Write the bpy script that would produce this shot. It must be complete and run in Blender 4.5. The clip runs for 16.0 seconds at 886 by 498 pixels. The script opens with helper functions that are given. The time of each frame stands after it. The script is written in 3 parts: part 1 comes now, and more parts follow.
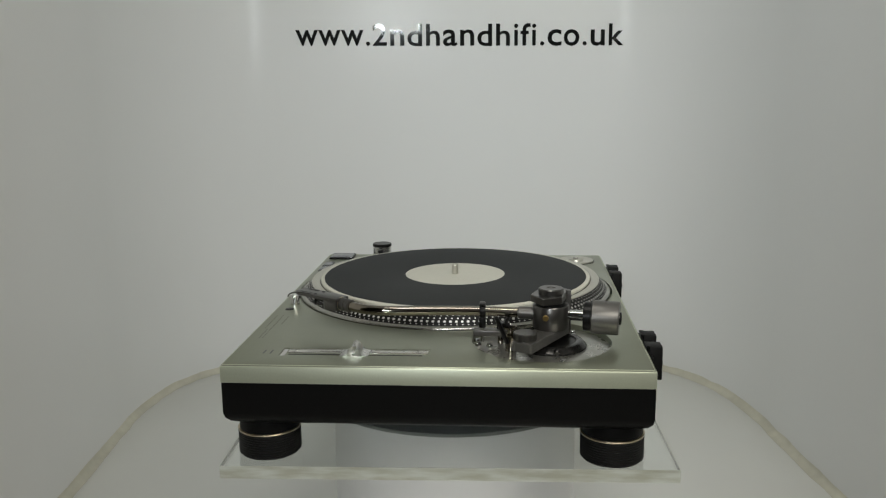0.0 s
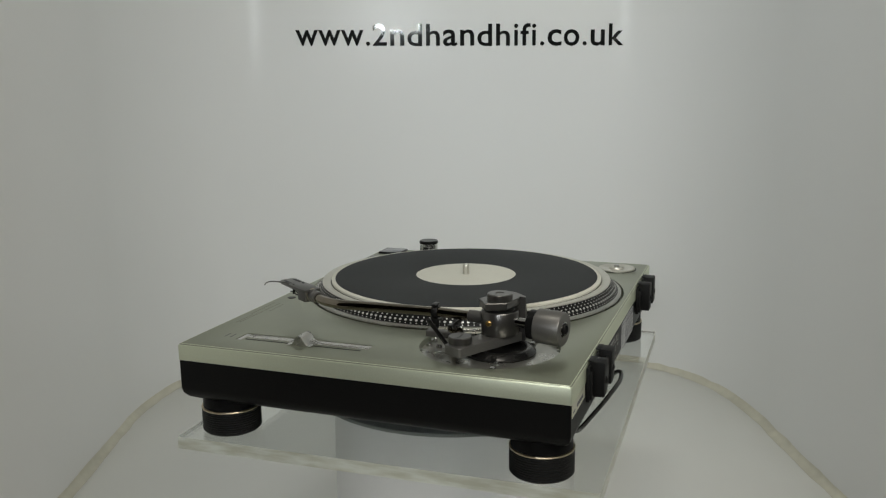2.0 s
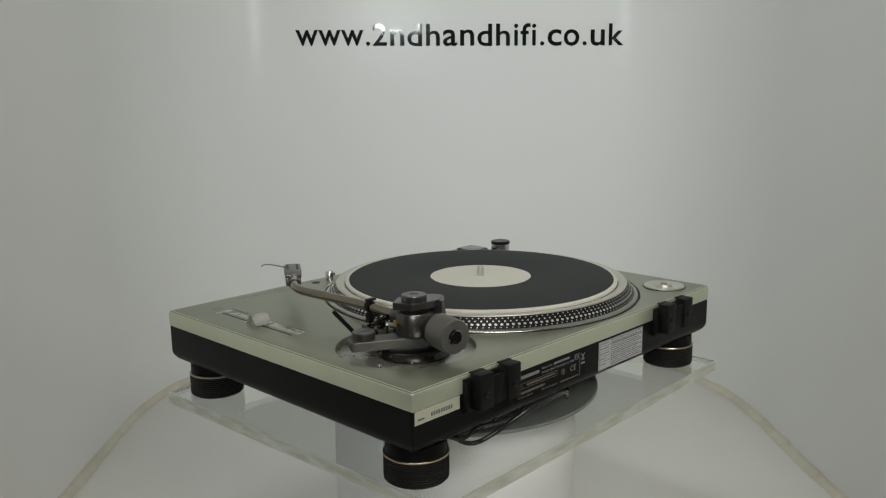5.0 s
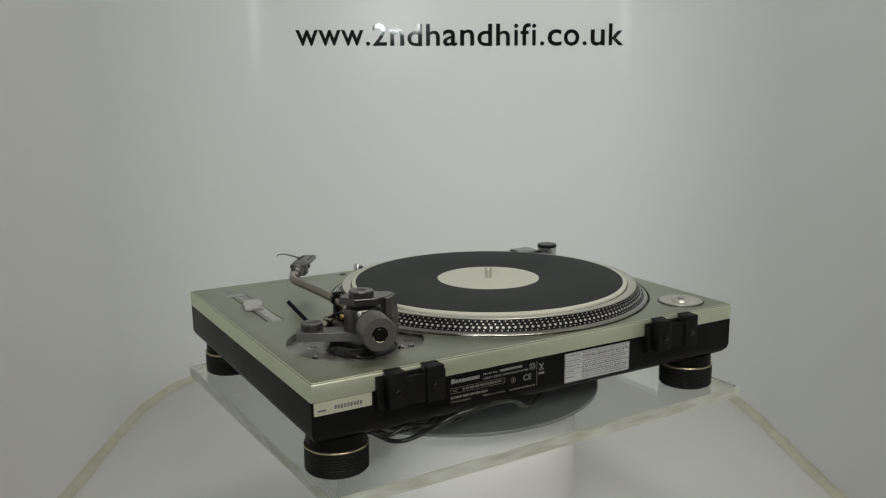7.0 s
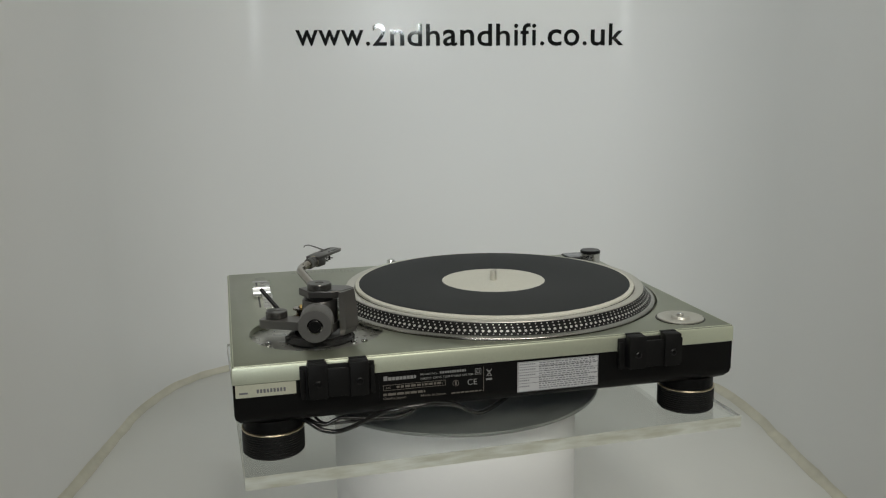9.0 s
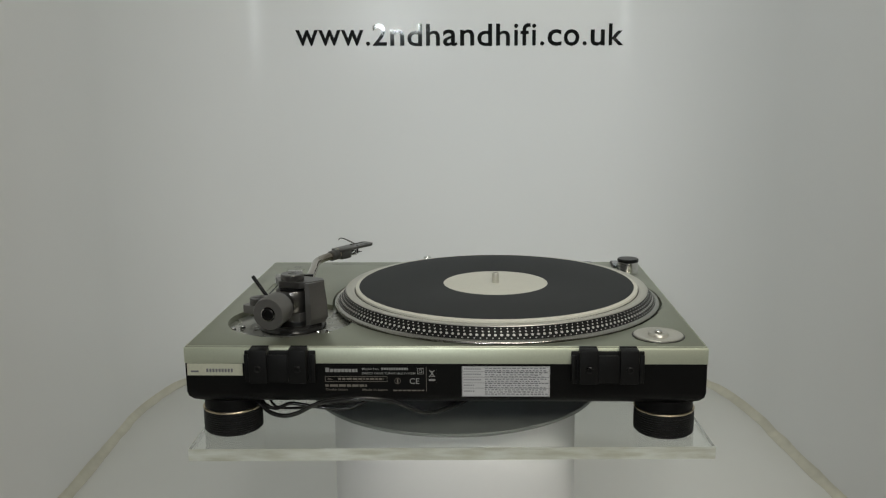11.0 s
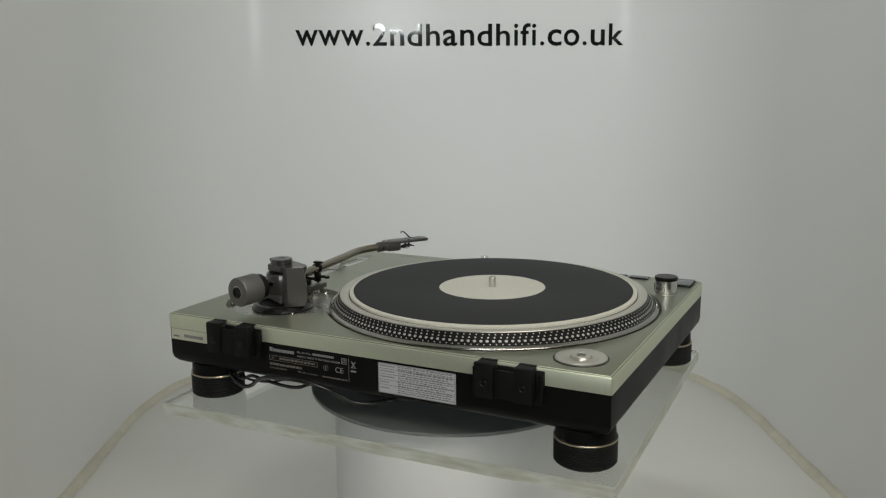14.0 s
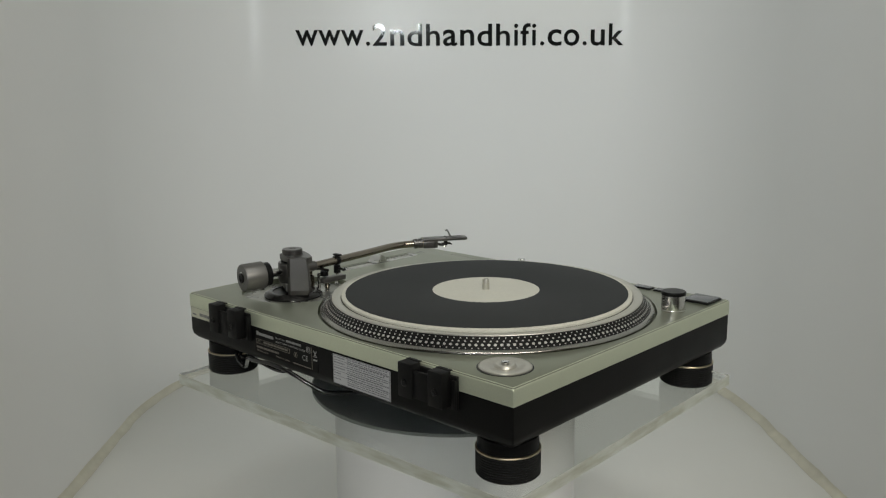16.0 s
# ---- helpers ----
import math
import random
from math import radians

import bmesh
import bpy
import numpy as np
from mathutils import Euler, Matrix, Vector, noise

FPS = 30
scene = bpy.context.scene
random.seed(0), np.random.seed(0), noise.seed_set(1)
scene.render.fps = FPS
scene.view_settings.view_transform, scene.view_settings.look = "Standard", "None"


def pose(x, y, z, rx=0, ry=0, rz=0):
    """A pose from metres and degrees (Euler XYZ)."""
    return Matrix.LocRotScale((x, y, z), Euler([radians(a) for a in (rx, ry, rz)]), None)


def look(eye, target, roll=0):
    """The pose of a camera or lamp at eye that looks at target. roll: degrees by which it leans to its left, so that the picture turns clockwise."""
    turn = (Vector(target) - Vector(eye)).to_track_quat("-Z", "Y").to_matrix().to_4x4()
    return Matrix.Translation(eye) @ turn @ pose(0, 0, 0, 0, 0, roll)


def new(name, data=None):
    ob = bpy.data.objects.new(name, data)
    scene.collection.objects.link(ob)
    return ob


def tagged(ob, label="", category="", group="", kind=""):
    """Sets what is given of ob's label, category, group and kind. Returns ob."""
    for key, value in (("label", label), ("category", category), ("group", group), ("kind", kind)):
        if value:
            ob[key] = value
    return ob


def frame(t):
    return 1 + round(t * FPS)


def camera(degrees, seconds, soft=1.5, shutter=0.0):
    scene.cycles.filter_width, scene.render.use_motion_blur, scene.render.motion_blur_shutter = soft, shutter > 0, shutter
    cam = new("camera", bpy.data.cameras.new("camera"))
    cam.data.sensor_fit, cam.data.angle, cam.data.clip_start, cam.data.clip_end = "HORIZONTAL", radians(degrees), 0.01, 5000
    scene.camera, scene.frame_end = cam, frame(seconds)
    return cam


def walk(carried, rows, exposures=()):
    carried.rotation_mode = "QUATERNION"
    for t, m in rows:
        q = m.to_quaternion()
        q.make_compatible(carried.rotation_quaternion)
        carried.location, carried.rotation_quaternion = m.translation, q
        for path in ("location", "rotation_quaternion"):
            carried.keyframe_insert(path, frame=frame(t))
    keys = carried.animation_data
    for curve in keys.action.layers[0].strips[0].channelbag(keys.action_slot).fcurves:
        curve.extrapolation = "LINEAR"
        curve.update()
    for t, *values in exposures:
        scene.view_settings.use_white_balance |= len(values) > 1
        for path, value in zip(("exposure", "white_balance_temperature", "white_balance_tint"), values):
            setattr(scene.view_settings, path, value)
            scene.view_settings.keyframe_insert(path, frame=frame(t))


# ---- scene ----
cam = camera(53.1, 16.0, soft=1.2)
EYE = (0.0, -0.9088, 0.5508)
YAW, PITCH = -0.01175, 0.1948
AIM = (EYE[0] + math.sin(YAW) * math.cos(PITCH), EYE[1] + math.cos(YAW) * math.cos(PITCH), EYE[2] - math.sin(PITCH))
SHOT = look(EYE, AIM, -0.62)
walk(cam, [(0, SHOT), (16, SHOT)])

# ---- light ----
world = bpy.data.worlds.new("room_light")
scene.world = world
world.use_nodes = True
world.node_tree.nodes["Background"].inputs[0].default_value = (0.9, 0.95, 1.0, 1)
world.node_tree.nodes["Background"].inputs[1].default_value = 0.05


def area_lamp(name, eye, target, sx, sy, watts, colour, spread=180):
    d = bpy.data.lights.new(name, "AREA")
    d.shape, d.size, d.size_y, d.energy, d.color = "RECTANGLE", sx, sy, watts, colour
    d.spread = radians(spread)
    ob = new(name, d)
    ob.matrix_world = look(eye, target)
    return ob


# unseen soft main light, added above and to the right of the camera
area_lamp("added_panel_lamp", (0.38, -1.08, 1.08), (0.0, 0.36, 0.33), 0.6, 0.35, 3.05, (1.0, 0.958, 0.862), 125)
# unseen fill under the booth ceiling, added to brighten the right wall
area_lamp("added_panel_lamp", (0.02, -0.36, 1.385), (0.46, 0.22, 0.30), 0.3, 0.2, 1.75, (1.0, 0.958, 0.862), 150)
area_lamp("spot_lamp", (-0.03, -0.45, 1.34), (0.03, 0.73, 0.50), 0.05, 0.05, 0.33, (0.80, 0.925, 1.0), 80)
area_lamp("spot_lamp", (0.14, -0.45, 1.34), (0.20, 0.73, 0.46), 0.05, 0.05, 0.36, (0.80, 0.925, 1.0), 80)
area_lamp("window_lamp", (-0.235, -1.6, 0.804), (0.0, 0.6, 0.4), 0.18, 0.12, 0.7, (0.92, 0.97, 1.0), 70)
scene.view_settings.exposure = 0.0

# ---- materials ----
MM = 0.001
Z_DECK = 0.32            # top plate of the player
Z_SHEET = 0.234          # top of the acrylic sheet
SHEET_T = 0.011
DISC_T = 0.004


def mat(name, colour, rough=0.5, metal=0.0, grain=0.0, scale=200.0, bump=0.0, bscale=None, rvar=0.0, stain=0.0, sscale=8.0,
        coat=0.0, stretch=(1, 1, 1), spec=0.5, island=0.0):
    m = bpy.data.materials.new(name)
    m.use_nodes = True
    nt = m.node_tree
    b = nt.nodes["Principled BSDF"]
    b.inputs["Base Color"].default_value = (*colour, 1)
    b.inputs["Roughness"].default_value = rough
    b.inputs["Metallic"].default_value = metal
    b.inputs["Coat Weight"].default_value = coat
    b.inputs["Specular IOR Level"].default_value = spec
    co = nt.nodes.new("ShaderNodeTexCoord")
    mp = nt.nodes.new("ShaderNodeMapping")
    mp.inputs["Scale"].default_value = stretch
    nt.links.new(co.outputs["Object"], mp.inputs["Vector"])

    def tex(s, detail):
        n = nt.nodes.new("ShaderNodeTexNoise")
        n.inputs["Scale"].default_value = s
        n.inputs["Detail"].default_value = detail
        nt.links.new(mp.outputs["Vector"], n.inputs["Vector"])
        return n.outputs["Fac"]

    def ranged(src, lo, hi):
        n = nt.nodes.new("ShaderNodeMapRange")
        n.inputs["From Min"].default_value, n.inputs["From Max"].default_value = 0.3, 0.7
        n.inputs["To Min"].default_value, n.inputs["To Max"].default_value = lo, hi
        nt.links.new(src, n.inputs["Value"])
        return n.outputs["Result"]

    fine = tex(scale, 3.0)
    if grain or stain:
        v = ranged(fine, 1 - grain, 1 + grain)
        if stain:
            w = ranged(tex(sscale, 4.0), 1 - stain, 1 + stain)
            mu = nt.nodes.new("ShaderNodeMath")
            mu.operation = "MULTIPLY"
            nt.links.new(v, mu.inputs[0]), nt.links.new(w, mu.inputs[1])
            v = mu.outputs[0]
        sc = nt.nodes.new("ShaderNodeVectorMath")
        sc.operation = "SCALE"
        sc.inputs[0].default_value = colour
        nt.links.new(v, sc.inputs["Scale"])
        nt.links.new(sc.outputs["Vector"], b.inputs["Base Color"])
    if rvar:
        nt.links.new(ranged(tex(sscale * 2.3, 4.0), max(rough - rvar, 0.02), rough + rvar), b.inputs["Roughness"])
    if bump:
        bp = nt.nodes.new("ShaderNodeBump")
        bp.inputs["Strength"].default_value = bump
        bp.inputs["Distance"].default_value = 0.0004
        nt.links.new(tex(bscale or scale, 3.0), bp.inputs["Height"])
        nt.links.new(bp.outputs["Normal"], b.inputs["Normal"])
    return m


M_WALL = mat("glossy_white_sheet", (0.773, 0.779, 0.768), 0.21, stain=0.01, sscale=2, spec=0.16)
M_ROOM = mat("dim_room_paint", (0.15, 0.125, 0.10), 0.8, grain=0.1, scale=40, stain=0.15, sscale=2)
M_FLOOR = mat("white_board", (0.775, 0.775, 0.735), 0.35, stain=0.025, sscale=4)
M_BEAD = mat("cream_sealant", (0.58, 0.56, 0.46), 0.35, grain=0.06, scale=60, stain=0.1, sscale=14, bump=0.4, bscale=90)
M_VINYL = mat("black_vinyl_letters", (0.012, 0.013, 0.013), 0.045, spec=0.9)
M_PED = mat("white_painted_drum", (0.80, 0.81, 0.805), 0.6, stain=0.015, sscale=6)
M_DISC = mat("grey_green_disc", (0.188, 0.20, 0.19), 0.45, grain=0.05, scale=300, stain=0.05)
M_DECK = mat("champagne_paint", (0.306, 0.324, 0.246), 0.33, 0.72, grain=0.03, scale=900, stain=0.02, sscale=9, rvar=0.03)
M_EDGE = mat("cream_anodised_edge", (0.60, 0.605, 0.48), 0.4, 0.25, grain=0.03, scale=500, stain=0.03, sscale=20)
# deck paint again, with the front light on the edge put into the colour
M_DECK_LIT = mat("champagne_paint_lit", (0.69, 0.73, 0.572), 0.42, 0.75, grain=0.03, scale=700, stain=0.03, sscale=20)
M_BLACK = mat("black_rubberised_base", (0.0055, 0.0055, 0.0055), 0.42, grain=0.15, scale=700, bump=0.1, bscale=900, rvar=0.05, spec=0.13)
M_RUB = mat("black_rubber", (0.010, 0.010, 0.010), 0.5, grain=0.2, scale=400, spec=0.3)
M_PLAST = mat("black_plastic", (0.006, 0.006, 0.006), 0.33, grain=0.1, scale=300, rvar=0.06, spec=0.24)
M_LEAD = mat("glossy_black_lead", (0.012, 0.012, 0.012), 0.18, spec=0.6)
M_BRASS = mat("brass_band", (0.55, 0.47, 0.34), 0.32, 1.0)
M_ALU = mat("turned_aluminium", (0.72, 0.72, 0.70), 0.25, 1.0, grain=0.03, scale=400, rvar=0.05)
M_PLATTER = mat("cast_aluminium", (0.44, 0.435, 0.395), 0.24, 1.0, grain=0.04, scale=500, rvar=0.05)
M_SHOULDER = mat("lacquered_aluminium", (0.64, 0.625, 0.56), 0.40, 0.85, grain=0.03, scale=500)
M_WELL = mat("satin_aluminium_well", (0.40, 0.40, 0.365), 0.3, 0.8, grain=0.04, scale=300, rvar=0.08, sscale=30)
# polished chrome, the room's warm dark reflections put into its base colour
M_TUBE = mat("chrome_dark_reflections", (0.30, 0.268, 0.222), 0.10, 1.0, rvar=0.04, sscale=40)
M_RINGB = mat("black_anodised_ring", (0.035, 0.034, 0.033), 0.22, 0.7, rvar=0.04)
M_PRINT = mat("faint_grey_print", (0.19, 0.19, 0.155), 0.45, 0.3)
M_CW = mat("matt_grey_metal", (0.19, 0.185, 0.175), 0.42, 0.7, grain=0.04, scale=900)
M_CHROME = mat("polished_chrome", (0.6, 0.6, 0.59), 0.08, 1.0)
M_GUN = mat("gunmetal_anodised", (0.13, 0.126, 0.12), 0.3, 0.85, grain=0.04, scale=800, rvar=0.04)
M_GUN_L = mat("pale_gunmetal", (0.145, 0.14, 0.132), 0.36, 0.75, grain=0.04, scale=800, rvar=0.04)
M_BAR = mat("satin_grey_bar", (0.20, 0.195, 0.185), 0.38, 0.7, grain=0.04, scale=800, rvar=0.04)
M_CREAM = mat("cream_felt", (0.66, 0.65, 0.57), 0.85, grain=0.05, scale=700, stain=0.03, sscale=20, bump=0.3, bscale=900)
M_FELT = mat("charcoal_felt", (0.036, 0.039, 0.040), 0.8, grain=0.12, scale=900, stain=0.06, sscale=12, bump=0.3, bscale=1100, spec=0.3)
M_DOT = mat("silver_dots", (0.66, 0.65, 0.62), 0.28, 0.6)
M_RIM = mat("black_platter_rim", (0.008, 0.008, 0.008), 0.4, spec=0.2)
M_PAPER = mat("white_paper_label", (0.54, 0.545, 0.55), 0.45, grain=0.02, scale=300)
M_INK = mat("grey_ink", (0.16, 0.16, 0.17), 0.6)
M_INK_L = mat("faint_label_ink", (0.22, 0.225, 0.24), 0.6)
M_INK_W = mat("white_ink", (0.27, 0.27, 0.26), 0.6)
M_INK_B = mat("bronze_ink", (0.165, 0.148, 0.125), 0.6)
M_SCALE = mat("silver_scale_plate", (0.56, 0.55, 0.51), 0.22, 0.85, grain=0.03, scale=600)
M_BUTTON = mat("blue_grey_brushed_metal", (0.27, 0.275, 0.29), 0.25, 0.9, grain=0.04, scale=500)
M_HINGE = mat("matt_black_moulding", (0.006, 0.006, 0.006), 0.5, grain=0.15, scale=400, spec=0.2)
M_COPPER = mat("brass_screw", (0.55, 0.38, 0.14), 0.3, 1.0)


def acrylic(name, tint, mixw=0.0, rough=0.0):
    m = bpy.data.materials.new(name)
    m.use_nodes = True
    nt = m.node_tree
    b = nt.nodes["Principled BSDF"]
    b.inputs["Base Color"].default_value = (*tint, 1)
    b.inputs["Transmission Weight"].default_value = 1.0 - mixw
    b.inputs["IOR"].default_value = 1.49
    b.inputs["Roughness"].default_value = rough
    return m


M_ACR = acrylic("clear_acrylic", (0.95, 0.97, 0.95))
M_ACR_EDGE = acrylic("sawn_acrylic_edge", (0.86, 0.87, 0.77), 0.5, 0.3)


def cloud(m, dark, light, stretch):
    """Cloudy streaks in the sawn edge."""
    nt = m.node_tree
    co, mp = nt.nodes.new("ShaderNodeTexCoord"), nt.nodes.new("ShaderNodeMapping")
    mp.inputs["Scale"].default_value = stretch
    no, mx = nt.nodes.new("ShaderNodeTexNoise"), nt.nodes.new("ShaderNodeMix")
    no.inputs["Scale"].default_value, no.inputs["Detail"].default_value = 38.0, 7.0
    mr = nt.nodes.new("ShaderNodeMapRange")
    mr.inputs["From Min"].default_value, mr.inputs["From Max"].default_value = 0.35, 0.65
    mx.data_type = "RGBA"
    mx.inputs[6].default_value, mx.inputs[7].default_value = (*dark, 1), (*light, 1)
    nt.links.new(co.outputs["Object"], mp.inputs["Vector"])
    nt.links.new(mp.outputs["Vector"], no.inputs["Vector"])
    nt.links.new(no.outputs["Fac"], mr.inputs["Value"])
    nt.links.new(mr.outputs["Result"], mx.inputs[0])
    nt.links.new(mx.outputs[2], nt.nodes["Principled BSDF"].inputs["Base Color"])


cloud(M_ACR_EDGE, (0.64, 0.645, 0.55), (0.86, 0.885, 0.83), (1, 1, 6))


# ---- mesh helpers (millimetres in, metres out) ----
def part(name, bm, material, parent=None, label="", lift=0.0, smooth=True, angle=35):
    bmesh.ops.scale(bm, vec=(MM, MM, MM), verts=bm.verts)
    if lift:
        bmesh.ops.translate(bm, vec=(0, 0, lift), verts=bm.verts)
    bmesh.ops.recalc_face_normals(bm, faces=bm.faces)
    for f in bm.faces:
        f.smooth = smooth
    if smooth:
        for e in bm.edges:
            if len(e.link_faces) == 2 and e.calc_face_angle(0) > radians(angle):
                e.smooth = False
    me = bpy.data.meshes.new(name)
    bm.to_mesh(me)
    bm.free()
    me.materials.append(material)
    ob = new(name, me)
    if parent:
        ob.parent = parent
    if label:
        tagged(ob, label)
    return ob


def lathe(profile, cx=0, cy=0, n=64, closed=False):
    """Turned solid about the upright axis at cx, cy."""
    bm = bmesh.new()
    rings = []
    for r, z in profile:
        if r <= 0:
            rings.append([bm.verts.new((cx, cy, z))])
        else:
            rings.append([bm.verts.new((cx + r * math.cos(2 * math.pi * i / n), cy + r * math.sin(2 * math.pi * i / n), z)) for i in range(n)])
    pairs = list(zip(rings, rings[1:])) + ([(rings[-1], rings[0])] if closed else [])
    for a, b in pairs:
        for i in range(n):
            j = (i + 1) % n
            if len(a) == 1 and len(b) == 1:
                continue
            if len(a) == 1:
                bm.faces.new((a[0], b[i], b[j]))
            elif len(b) == 1:
                bm.faces.new((a[i], b[0], a[j]))
            else:
                bm.faces.new((a[i], b[i], b[j], a[j]))
    if not closed:
        for ring in (rings[0], rings[-1]):
            if len(ring) > 1:
                bm.faces.new(ring)
    return bm


def turn_to(bm, a, b):
    """Moves a turned solid built along z from 0 so that it runs from a towards b."""
    d = Vector(b) - Vector(a)
    m = Matrix.Translation(a) @ d.to_track_quat("Z", "Y").to_matrix().to_4x4()
    bmesh.ops.transform(bm, matrix=m, verts=bm.verts)
    return bm


def rod(a, b, r, n=20, soft=0.0):
    h = (Vector(b) - Vector(a)).length
    s = soft or min(r * 0.2, h * 0.2)
    return turn_to(lathe([(r - s, 0), (r, s), (r, h - s), (r - s, h)], n=n), a, b)


def box(x0, x1, y0, y1, z0, z1, bevel=0.6, seg=2):
    bm = bmesh.new()
    bmesh.ops.create_cube(bm, size=1)
    bmesh.ops.scale(bm, vec=(abs(x1 - x0), abs(y1 - y0), abs(z1 - z0)), verts=bm.verts)
    bmesh.ops.translate(bm, vec=((x0 + x1) / 2, (y0 + y1) / 2, (z0 + z1) / 2), verts=bm.verts)
    if bevel:
        bmesh.ops.bevel(bm, geom=list(bm.edges), offset=bevel, segments=seg, affect="EDGES", profile=0.5)
    return bm


def prism(outline, z0, z1, bevel=0.5):
    """An upright prism over a plan outline."""
    bm = bmesh.new()
    lo = [bm.verts.new((x, y, z0)) for x, y in outline]
    hi = [bm.verts.new((x, y, z1)) for x, y in outline]
    bm.faces.new(lo), bm.faces.new(hi)
    for i in range(len(lo)):
        j = (i + 1) % len(lo)
        bm.faces.new((lo[i], lo[j], hi[j], hi[i]))
    bmesh.ops.recalc_face_normals(bm, faces=bm.faces)
    if bevel:
        bmesh.ops.bevel(bm, geom=[e for e in bm.edges if e.calc_face_angle(0) > 0.3], offset=bevel, segments=2, affect="EDGES", profile=0.5)
    return bm


def smooth_line(points, steps=8):
    """A rounded line through the points."""
    p = [Vector(q) for q in points]
    p = [2 * p[0] - p[1]] + p + [2 * p[-1] - p[-2]]
    out = []
    for i in range(1, len(p) - 2):
        for k in range(steps):
            t = k / steps
            out.append(0.5 * (2 * p[i] + (p[i + 1] - p[i - 1]) * t + (2 * p[i - 1] - 5 * p[i] + 4 * p[i + 1] - p[i + 2]) * t * t
                              + (3 * p[i] - p[i - 1] - 3 * p[i + 1] + p[i + 2]) * t ** 3))
    return out + [p[-2]]


def tube(points, r, n=14, steps=8, flat=1.0):
    """A round bar along a rounded line; r is a number or one radius at each end."""
    line = smooth_line(points, steps)
    r0, r1 = r if isinstance(r, tuple) else (r, r)
    bm = bmesh.new()
    rings = []
    side = None
    for i, q in enumerate(line):
        d = (line[min(i + 1, len(line) - 1)] - line[max(i - 1, 0)]).normalized()
        ref = side if side is not None else (Vector((0, 0, 1)) if abs(d.z) < 0.9 else Vector((1, 0, 0))).cross(d)
        side = (ref - d * ref.dot(d)).normalized()
        up = d.cross(side)
        rr = r0 + (r1 - r0) * i / (len(line) - 1)
        rings.append([bm.verts.new(q + rr * (math.cos(2 * math.pi * k / n) * side + flat * math.sin(2 * math.pi * k / n) * up)) for k in range(n)])
    for a, b in zip(rings, rings[1:]):
        for k in range(n):
            bm.faces.new((a[k], a[(k + 1) % n], b[(k + 1) % n], b[k]))
    bm.faces.new(rings[0]), bm.faces.new(rings[-1])
    return bm


def carve(ob, cutters):
    """Cuts the cutters' volumes out of the mesh for good."""
    for c in cutters:
        md = ob.modifiers.new("cut", "BOOLEAN")
        md.operation, md.object, md.solver = "DIFFERENCE", c, "EXACT"
    bpy.context.view_layer.update()
    me = bpy.data.meshes.new_from_object(ob.evaluated_get(bpy.context.evaluated_depsgraph_get()))
    ob.modifiers.clear()
    ob.data = me
    for c in cutters:
        bpy.data.objects.remove(c)
    bm = bmesh.new()
    bm.from_mesh(me)
    for f in bm.faces:
        f.smooth = True
    for e in bm.edges:
        e.smooth = len(e.link_faces) == 2 and e.calc_face_angle(0) < radians(35)
    bm.to_mesh(me)
    bm.free()
    return ob


# ---- the booth ----
def rounded_u(xl0, xl1, xr0, xr1, y0, yb, rl, rr, out=0.0):
    """Plan of the bent sheet: left side, rounded corners, back, right side (metres)."""
    def corner(p, a, b, ra, rb, n=20):
        p, a, b = Vector(p), Vector(a), Vector(b)
        s, e = p + (a - p).normalized() * ra, p + (b - p).normalized() * rb
        return [(1 - t) ** 2 * s + 2 * t * (1 - t) * p + t * t * e for t in (k / n for k in range(n + 1))]
    a, b, c, d = (xl0 - out, y0), (xl1 - out, yb + out), (xr1 + out, yb + out), (xr0 + out, y0)
    return [Vector(a)] + corner(b, a, c, rl, rr) + corner(c, b, d, rr, rl) + [Vector(d)]


WALL_IN = rounded_u(-0.505, -0.54, 0.533, 0.478, -0.42, 0.735, 0.32, 0.22)
WALL_OUT = rounded_u(-0.505, -0.54, 0.533, 0.478, -0.42, 0.735, 0.32, 0.22, out=0.006)
H_WALL = 1.4


